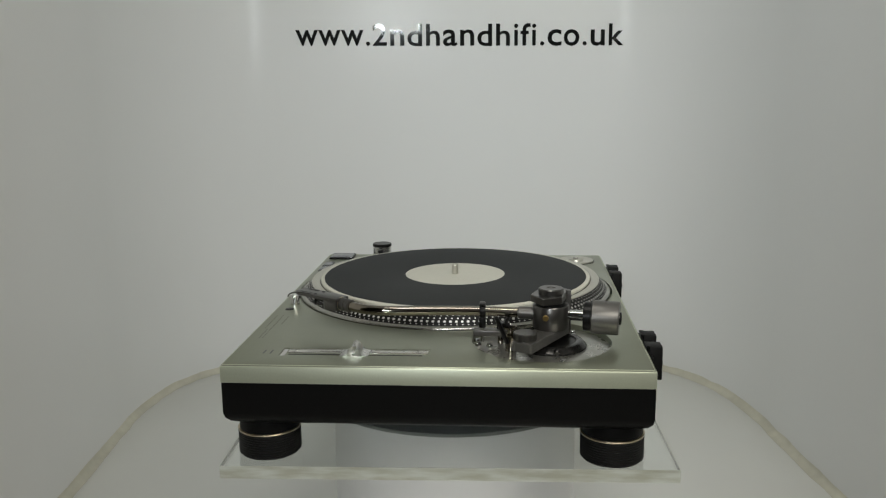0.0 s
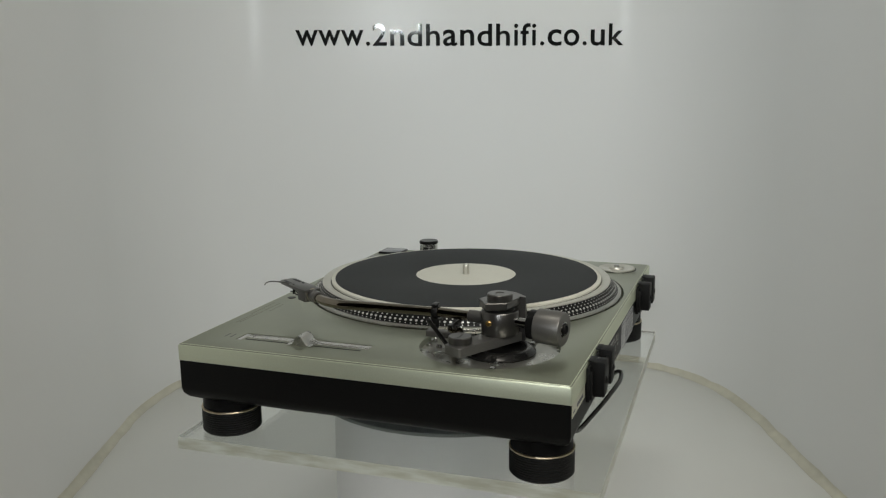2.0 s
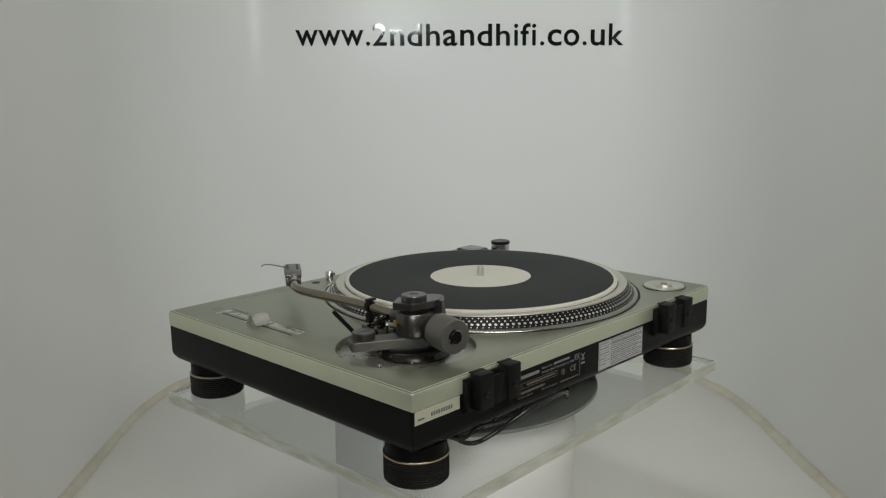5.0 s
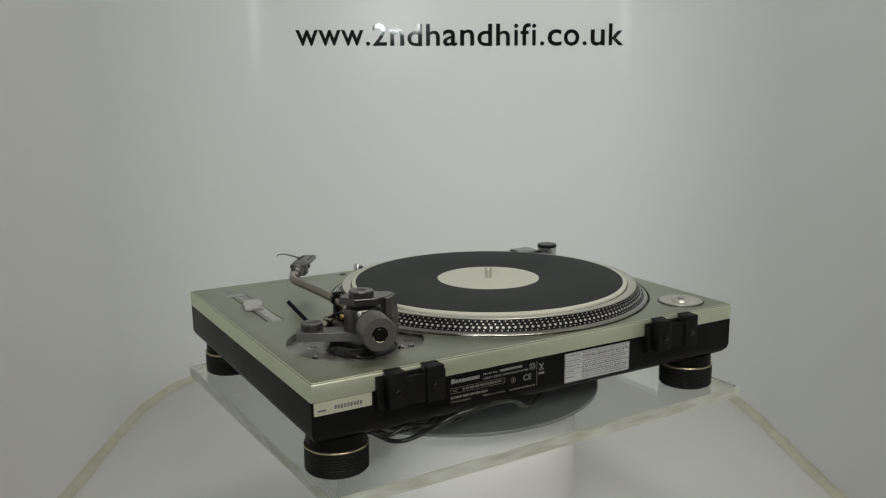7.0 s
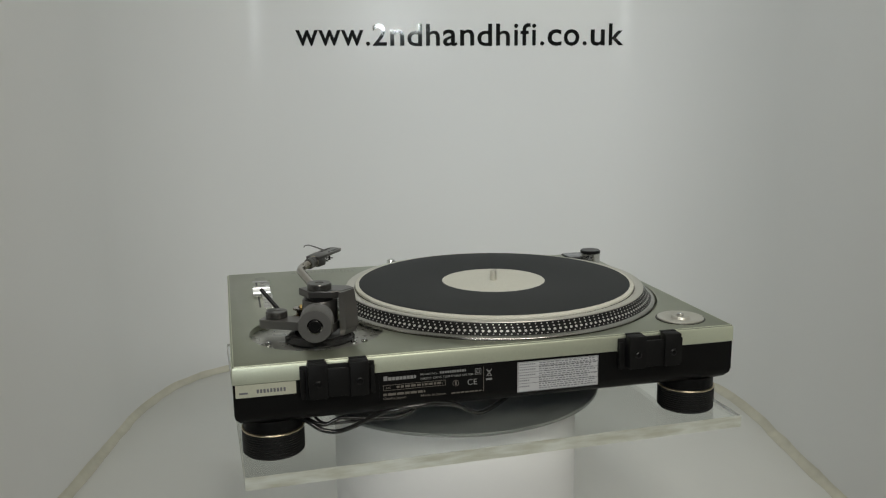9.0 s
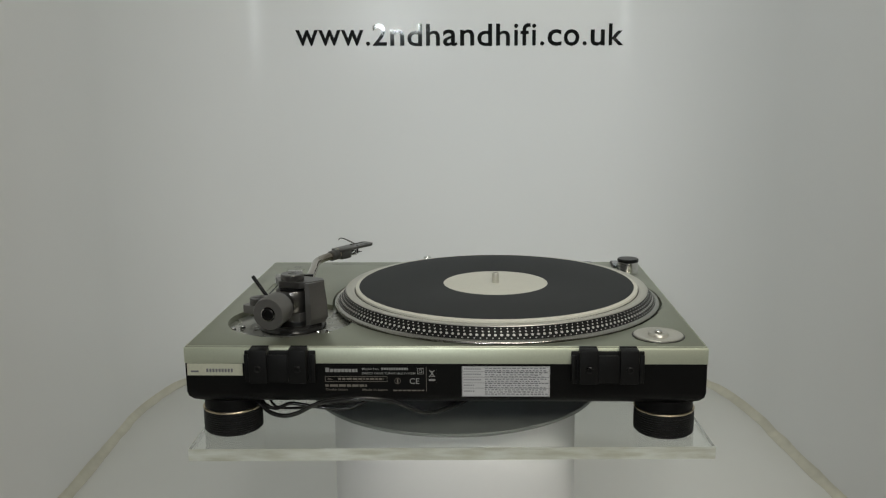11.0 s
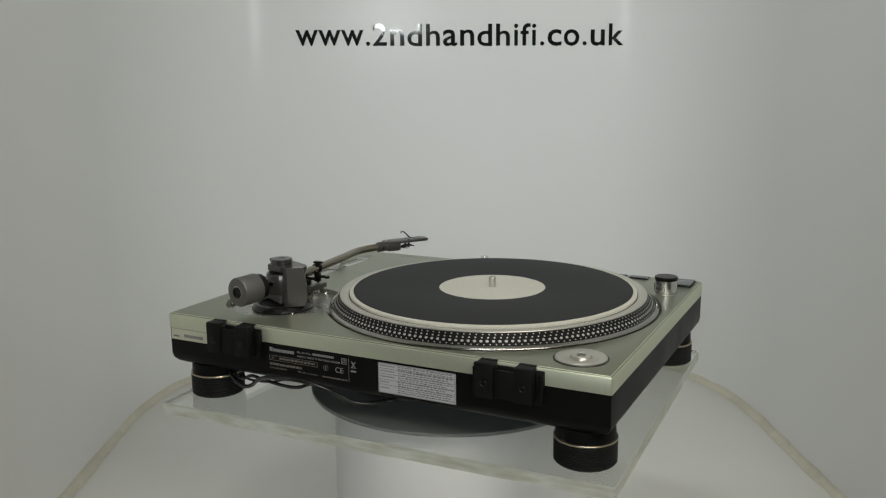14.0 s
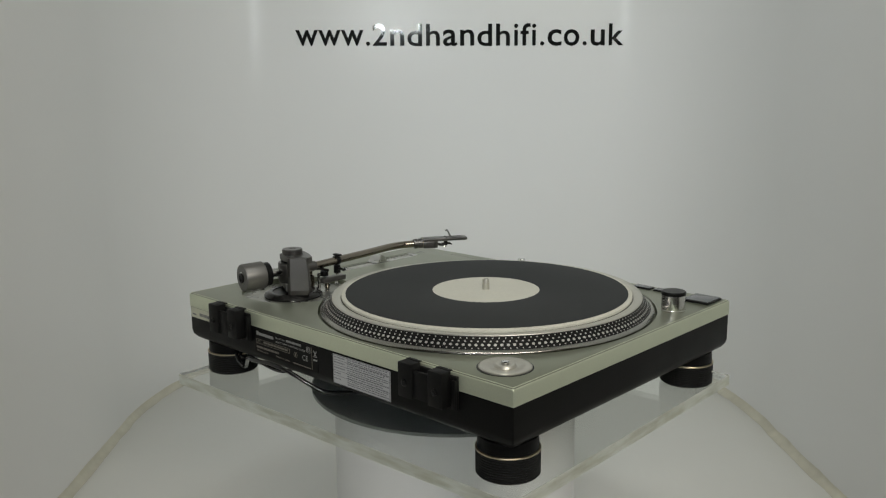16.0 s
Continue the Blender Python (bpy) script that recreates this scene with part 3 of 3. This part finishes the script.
    pp("bracket_post", rod((147, 51, -5.2), (147, 51, 4.6), 2.6, 16), M_TUBE, arm)
    pp("rest_post", rod((148, 35, -3), (148, 35, 19), 1.8, 16), M_CHROME, arm)
    pp("rest_clip", turn_to(lathe([(4.5, 0), (5.2, 0), (5.5, 0.5), (5.5, 5.0), (5.2, 5.5), (4.5, 5.5)], n=28, closed=True), (148, 38, 25), (148, 30, 25)), M_PLAST, arm, "black clip holding the tube")
    pp("clip_finger", tube([(147, 35, 15), (141, 35.5, 16), (136, 36, 15.4), (133, 36, 16.4)], 1.5, 8, 5), M_PLAST, arm, "black finger of the clip")
    pp("clip_latch", box(141.5, 152, 32.5, 37.5, 30.3, 32.4, 0.7), M_PLAST, arm)
    pp("clip_stem", box(145, 151, 32, 38, 10, 19.5, 0.8), M_PLAST, arm)
    pp("cue_lever", rod((178, 57, 5), (200.5, 48, 33.5), 1.9, 16, 0.5), M_PLAST, arm, "black cueing lever")
    pp("cue_post", lathe([(5, -5.2), (5, 9), (3, 10), (3, 14), (6, 14.4), (6, 16), (0, 16.2)], 166, 60, 24), M_TUBE, arm)
    pp("lift_knob", lathe([(3.0, 9.0), (4.6, 9.6), (4.6, 14.4), (3.8, 15.4), (0, 15.6)], 150, 52, 24), M_PLAST, arm, "small black lift knob")
    pp("lift_post", rod((150, 60, -5.2), (150, 60, 14), 1.7, 14), M_CHROME, arm, "thin chrome post")
    pp("cue_arm", tube([(166, 60, 15.5), (158, 56, 17), (146, 58, 18.5), (136, 58, 18.6)], 1.7, 10, 5), M_PLAST, arm, "curved black lift bar")
    for x, y in ((198, 103), (206, 108), (123, 117), (113.5, 117), (154, 31.5), (157, 41.5), (141, 30)):
        pp("base_screw", lathe([(2.9, -5.2), (2.9, -3.8), (2.4, -2.6), (1.3, -2.0), (0, -1.9)], x, y, 16), M_CHROME, arm)


def controls(pl, pp, top):
    # pitch fader in its sunk scale
    fd = pp("pitch_fader", box(184.2, 204.8, -134.8, -8.2, -0.7, -0.45, 0), M_DECK, label="silver pitch fader with its scale")
    pp("slot", box(198.7, 200.5, -128, -14, -0.45, -0.3, 0), M_RIM, fd, "dark slot")
    pp("end_mark", box(187, 204, -134, -130.4, -0.45, -0.1, 0), M_PAPER, fd, "pale bar at the end of the scale")
    pp("scale_strip", box(185, 195.6, -129.5, -9.5, -0.45, -0.15, 0.1), M_SCALE, fd)
    for i in range(9):
        y = -124 + i * 13.2
        pp("scale_mark", box(190 if i % 4 else 187, 194.6, y - 0.35, y + 0.35, -0.15, -0.05, 0), M_INK, fd)
    # saddle-shaped slider
    line = []
    for i in range(41):
        u = -12 + 24 * i / 40
        line.append((u - 71, 0.4 + 8.3 * math.exp(-(abs(u) / 5.2) ** 2.6)))
    kb = bmesh.new()
    ends = [[kb.verts.new((196 + q * 9, y, h)) for y, h in [(-83, -0.05)] + line + [(-59, -0.05)]] for q in (-1, 1)]
    for a in range(len(ends[0])):
        b = (a + 1) % len(ends[0])
        kb.faces.new((ends[0][a], ends[0][b], ends[1][b], ends[1][a]))
    kb.faces.new(ends[0])
    kb.faces.new(ends[1])
    pp("fader_knob", kb, M_ALU, fd, "bright metal saddle-shaped slider", angle=50)
    # power knob
    kn = pp("power_knob", lathe([(12, 0.05), (12, 0.8), (11.6, 1.2), (11.6, 15.5), (0, 15.5)], -199, -104, 48), M_ALU, label="aluminium power knob with black cap")
    pp("cap", lathe([(11.4, 15.6), (12, 16), (12, 18.6), (11.2, 19.4), (0, 19.4)], -199, -104, 48), M_PLAST, kn, "black cap")
    pp("strobe_window", box(-189.0, -187.1, -107.5, -101, 3, 12, 0.4), M_PLAST, kn, "dark strobe window")
    # start button and speed buttons
    sb = pp("start_button", box(-217, -188, -171, -141, 0.1, 2.0, 0.5), M_PLAST, label="large square silver start button")
    pp("button_face", box(-216, -189, -170, -142, 2.0, 2.9, 0.4), M_BUTTON, sb)
    for x in (-166, -140):
        b = pp("speed_button", box(x, x + 22, -170.5, -159.5, 0.1, 1.2, 0.3), M_PLAST, label="small silver speed button")
        pp("button_face", box(x + 0.8, x + 21.2, -169.7, -160.3, 1.2, 2.0, 0.3), M_BUTTON, b)
    # disc for large-hole records in its well
    ad = pp("record_adapter", lathe([(21.8, 0.05), (21.8, 1.2), (21.2, 1.8), (20.2, 2.0), (13.4, 1.4), (12.6, 1.0), (9.0, 1.0), (8.4, 2.6), (7.6, 3.2), (4.4, 3.2), (3.6, 2.6), (3.4, 0.6), (0, 0.6)], -186.5, 141, 64), M_SHOULDER, label="bright aluminium adapter disc in its well")
    pp("well_ring", lathe([(22.0, 0.05), (23.2, 0.05), (23.2, 0.3), (22.0, 0.3)], -186.5, 141, 64, closed=True), M_PLAST, ad)
    pp("hub", lathe([(3.2, 0.6), (3.2, 4.6), (2.6, 5.2), (0, 5.3)], -186.5, 141, 24), M_CHROME, ad, "polished steel hub")
    # pop-up stylus lamp
    lp = pp("target_lamp", lathe([(4.6, 0.05), (4.6, 9.6), (4.0, 10.6), (0, 10.8)], 37, -161, 28), M_ALU, label="small metal pop-up lamp")
    pp("lamp_eye", rod((33.2, -157.8, 6.8), (32.2, -157, 6.8), 1.6, 12), M_PLAST, lp)
    pp("lamp_release", lathe([(4.4, 0.05), (4.4, 0.5), (3.2, 0.7), (0, 0.4)], 56, -162, 24), M_PLAST, label="dark round lamp release")
    # printed lines too small to read
    rng = random.Random(7)
    for x0, y, n in ((80, -169, 44), (80, -163, 72), (84, -157, 24), (128, -166, 26)):
        x = x0
        while x < x0 + n:
            w = rng.uniform(1.5, 3.5)
            pp("print_bar", box(x, x + w, y, y + 1.3, 0.02, 0.08, 0), M_PRINT, top, smooth=False)
            x += w + 1.8
    for y in (-150, -144):
        pp("print_bar", box(190, 200, y, y + 1.4, 0.02, 0.08, 0), M_INK, top, smooth=False)


def hinge(pp, xc):
    h = pp("hinge_bracket", box(xc - 31, xc + 31, 175.4, 178.4, -32, -3.2, 0.6), M_HINGE, label="black plastic dust cover hinge bracket")
    for q in (-1, 1):
        x = xc + q * 17
        pp("hinge_block", box(x - 8, x + 8, 178.2, 189.5, -29, 0.9, 1.2), M_HINGE, h)
        pp("hinge_lip", box(x - 7.4, x + 7.4, 175.6, 180, 0.2, 1.3, 0.5), M_HINGE, h)
        pp("screw", turn_to(lathe([(0, 0), (3.1, 0), (3.1, 0.8), (2.3, 1.3), (1.7, 0.7), (0, 0.7)], n=18), (x, 189.3, -16), (x, 194, -16)), M_PLAST, h, "dark cross-head screw")
        pp("bracket_rib", box(xc + q * 29 - 2, xc + q * 29 + 2, 178.2, 180.6, -30, -6, 0.6), M_HINGE, h)
    # open pocket between the two blocks
    pp("pocket_front", box(xc - 9.2, xc + 9.2, 184.6, 187.6, -28, -4.2, 0.7), M_HINGE, h)
    pp("pocket_floor", box(xc - 9.0, xc + 9.0, 178.2, 185.4, -28, -20, 0.5), M_HINGE, h)


def back_panel(pl, pp, base):
    hinge(pp, 146)
    hinge(pp, -137)
    yb = 174.9

    def flat(name, x0, x1, z0, z1, m, parent, out=0.25, label=""):
        return pp(name, box(x0, x1, yb, yb + out, z0, z1, 0), m, parent, label, smooth=False)
    rng = random.Random(11)
    # serial plate
    sp = flat("serial_plate", 180, 229, -26.5, -15.6, M_EDGE, base, 0.5, "cream plate with unreadable print")
    for x0, x1, z0, z1 in ((219, 226, -23.5, -22), ):
        flat("print_bar", x0, x1, z0, z1, M_INK, sp, 0.7)
    x = 212
    while x > 188:
        flat("print_bar", x - 1.8, x, -23.4, -20.2, M_INK, sp, 0.7)
        x -= 2.7
    # warning label
    lb = flat("warning_label", -88, -12, -45, -17.5, M_PAPER, base, 0.5, "white paper label with rows of small print")
    for z in (-17.9, -22.3, -27.2, -32.4, -37.2, -44.6):
        flat("rule", -87.4, -12.6, z - 0.15, z + 0.15, M_INK, lb, 0.7)
    flat("rule", -87.5, -87.2, -44.6, -17.9, M_INK, lb, 0.7)
    flat("rule", -12.8, -12.5, -44.6, -17.9, M_INK, lb, 0.7)
    for i, z in enumerate((-19.8, -24.6, -29.6, -34.6, -40)):
        x = -13.8
        while x > -13.8 - (15 if i < 3 else 8):
            flat("print_bar", x - 1.3, x, z - 0.55, z + 0.55, M_INK_L, lb, 0.7)
            x -= 1.9
    z = -19.2
    while z > -43.5:
        x = -32
        end = -86 + rng.uniform(0, 8)
        while x > end:
            w, dz = rng.uniform(1.2, 3.4), rng.uniform(-0.15, 0.15)
            flat("print_bar", max(x - w, -86.5), x, z - 0.45 + dz, z + 0.45 + dz, M_INK_L if rng.random() < 0.6 else M_INK, lb, 0.7)
            x -= w + rng.uniform(0.6, 1.4)
        z -= 1.95
    # printed type plate
    tp = flat("type_plate", 10, 111, -42, -17, M_BLACK, base, 0.3, "black printed type plate")

    def words(body, xl, xr, zb, cap, m):
        lettering("letter", body, -xl * MM, -xr * MM, zb * MM + LIFT, cap * MM,
                  lambda u, v, w: Vector((-u, (yb + 0.45) * MM + w * 0.3, v)), m, tp, bold=0.00002, depth=0.0001)

    def bars(xl, xr, zb, h, m, wmin=2, wmax=5, gap=0.9):
        x = xl
        while x > xr:
            w = min(rng.uniform(wmin, wmax), x - xr)
            flat("print_bar", x - w, x, zb, zb + h, m, tp, 0.6)
            x -= w + gap
    bars(107, 103.6, -23, 3.9, M_INK_W, 3.3, 3.4, 0.5)   # maker's mark as plain bars
    bars(103.0, 79, -23, 2.8, M_INK_W, 2.2, 3.0, 0.55)
    words("Model No.", 75, 60, -21, 2.0, M_INK_W)
    bars(58, 35, -21, 2.0, M_INK_W, 1.3, 2.0, 0.6)
    words("DIRECT DRIVE TURNTABLE SYSTEM", 75, 28.5, -25, 1.9, M_INK_W)
    words("AC", 105.5, 101, -30.3, 2.0, M_INK_B)
    bars(96, 56, -30.2, 1.8, M_INK_B, 1.3, 4.5, 1.0)
    for a, b, c, d in ((53, 107.5, -31.8, -31.5), (53, 107.5, -27.3, -27), (107.2, 107.5, -31.8, -27), (53, 53.3, -31.8, -27)):
        flat("rule", a, b, c, d, M_INK_B, tp, 0.6)
    bars(107.5, 71, -36.4, 2.0, M_INK_B, 3, 7)
    words("Made in Japan", 75, 53, -40, 2.0, M_INK_B)
    words("Osaka Japan", 107.5, 88, -39.8, 2.0, M_INK_B)
    bars(48, 21, -40.2, 1.1, M_INK_B, 2, 5)
    words("CE", 33.5, 25, -33.6, 5.4, M_INK_W)
    for k in (5.4, 2.8):
        cx, cz = 24, -22
        flat("rule", cx - k / 2, cx + k / 2, cz + k / 2 - 0.35, cz + k / 2, M_INK_W, tp, 0.6)
        flat("rule", cx - k / 2, cx + k / 2, cz - k / 2, cz - k / 2 + 0.35, M_INK_W, tp, 0.6)
        flat("rule", cx - k / 2, cx - k / 2 + 0.35, cz - k / 2, cz + k / 2, M_INK_W, tp, 0.6)
        flat("rule", cx + k / 2 - 0.35, cx + k / 2, cz - k / 2, cz + k / 2, M_INK_W, tp, 0.6)
    flat("rule", 18.8, 19.2, -40.5, -18.5, M_INK_B, tp, 0.6)
    ring = lathe([(2.4, 0), (2.75, 0), (2.75, 0.5), (2.4, 0.5)], n=24, closed=True)
    ring.transform(Matrix.Translation((44, yb, -31)) @ Matrix.Rotation(radians(-90), 4, "X"))
    pp("round_mark", ring, M_INK_B, tp, smooth=False)
    flat("round_mark", 43.4, 44.6, -32.6, -29.4, M_INK_B, tp, 0.6)
    # crossed-out bin mark
    for q in (-1, 1):
        bm = box(-0.35, 0.35, 0, 0.6, -3.9, 3.9, 0)
        bm.transform(Matrix.Translation((14, yb, -24)) @ Matrix.Rotation(radians(q * 36), 4, "Y"))
        pp("bin_mark", bm, M_INK_W, tp, smooth=False)
    flat("bin_mark", 12.2, 15.8, -22.6, -22.1, M_INK_W, tp, 0.6)
    flat("bin_mark", 12.6, 15.4, -27, -26.6, M_INK_W, tp, 0.6)
    flat("print_bar", 11.2, 16.8, -30.8, -29.2, M_INK_W, tp, 0.6)
    # leads hanging under the back
    for name, pts, r in (("mains_lead", [(190, 140, -54), (172, 158, -58), (160, 164, -65), (147, 166, -67.5), (133, 172, -62), (120, 180, -53), (105, 186, -46), (86, 189, -43), (67, 187.5, -42.5), (48, 181, -47.5), (32, 171, -58), (19, 162, -65.5), (4, 151, -66), (-15, 138, -62), (-28, 128, -52)], 2.0),
                         ("signal_lead", [(180, 140, -53), (166, 157, -60), (156, 159, -63), (143, 160, -58), (133, 160, -59), (110, 160, -62), (90, 160, -62), (78, 158, -58), (60, 150, -50)], 1.7),
                         ("earth_lead", [(170, 140, -52), (158, 153, -63), (140, 156, -64), (120, 156, -62), (100, 152, -56), (84, 146, -50)], 1.2)):
        pp(name, tube(pts, r, 12, 7), M_LEAD, pl, "thin black lead looping under the base")


booth()
wall_sign()
disc = pedestal()
sheet = acrylic_sheet()
player = record_player()
slip = slipmat()


def motions():
    """Everything on the drum turns with it, clockwise from above."""
    for ob in (disc, sheet, player, slip):
        rows = []
        for i in range(17):
            a = -93.70 - 7.86 * i - 3.40 * (i / 16) ** 2
            rows.append((i, pose(*ob.location, 0, 0, a)))
        walk(ob, rows)


motions()
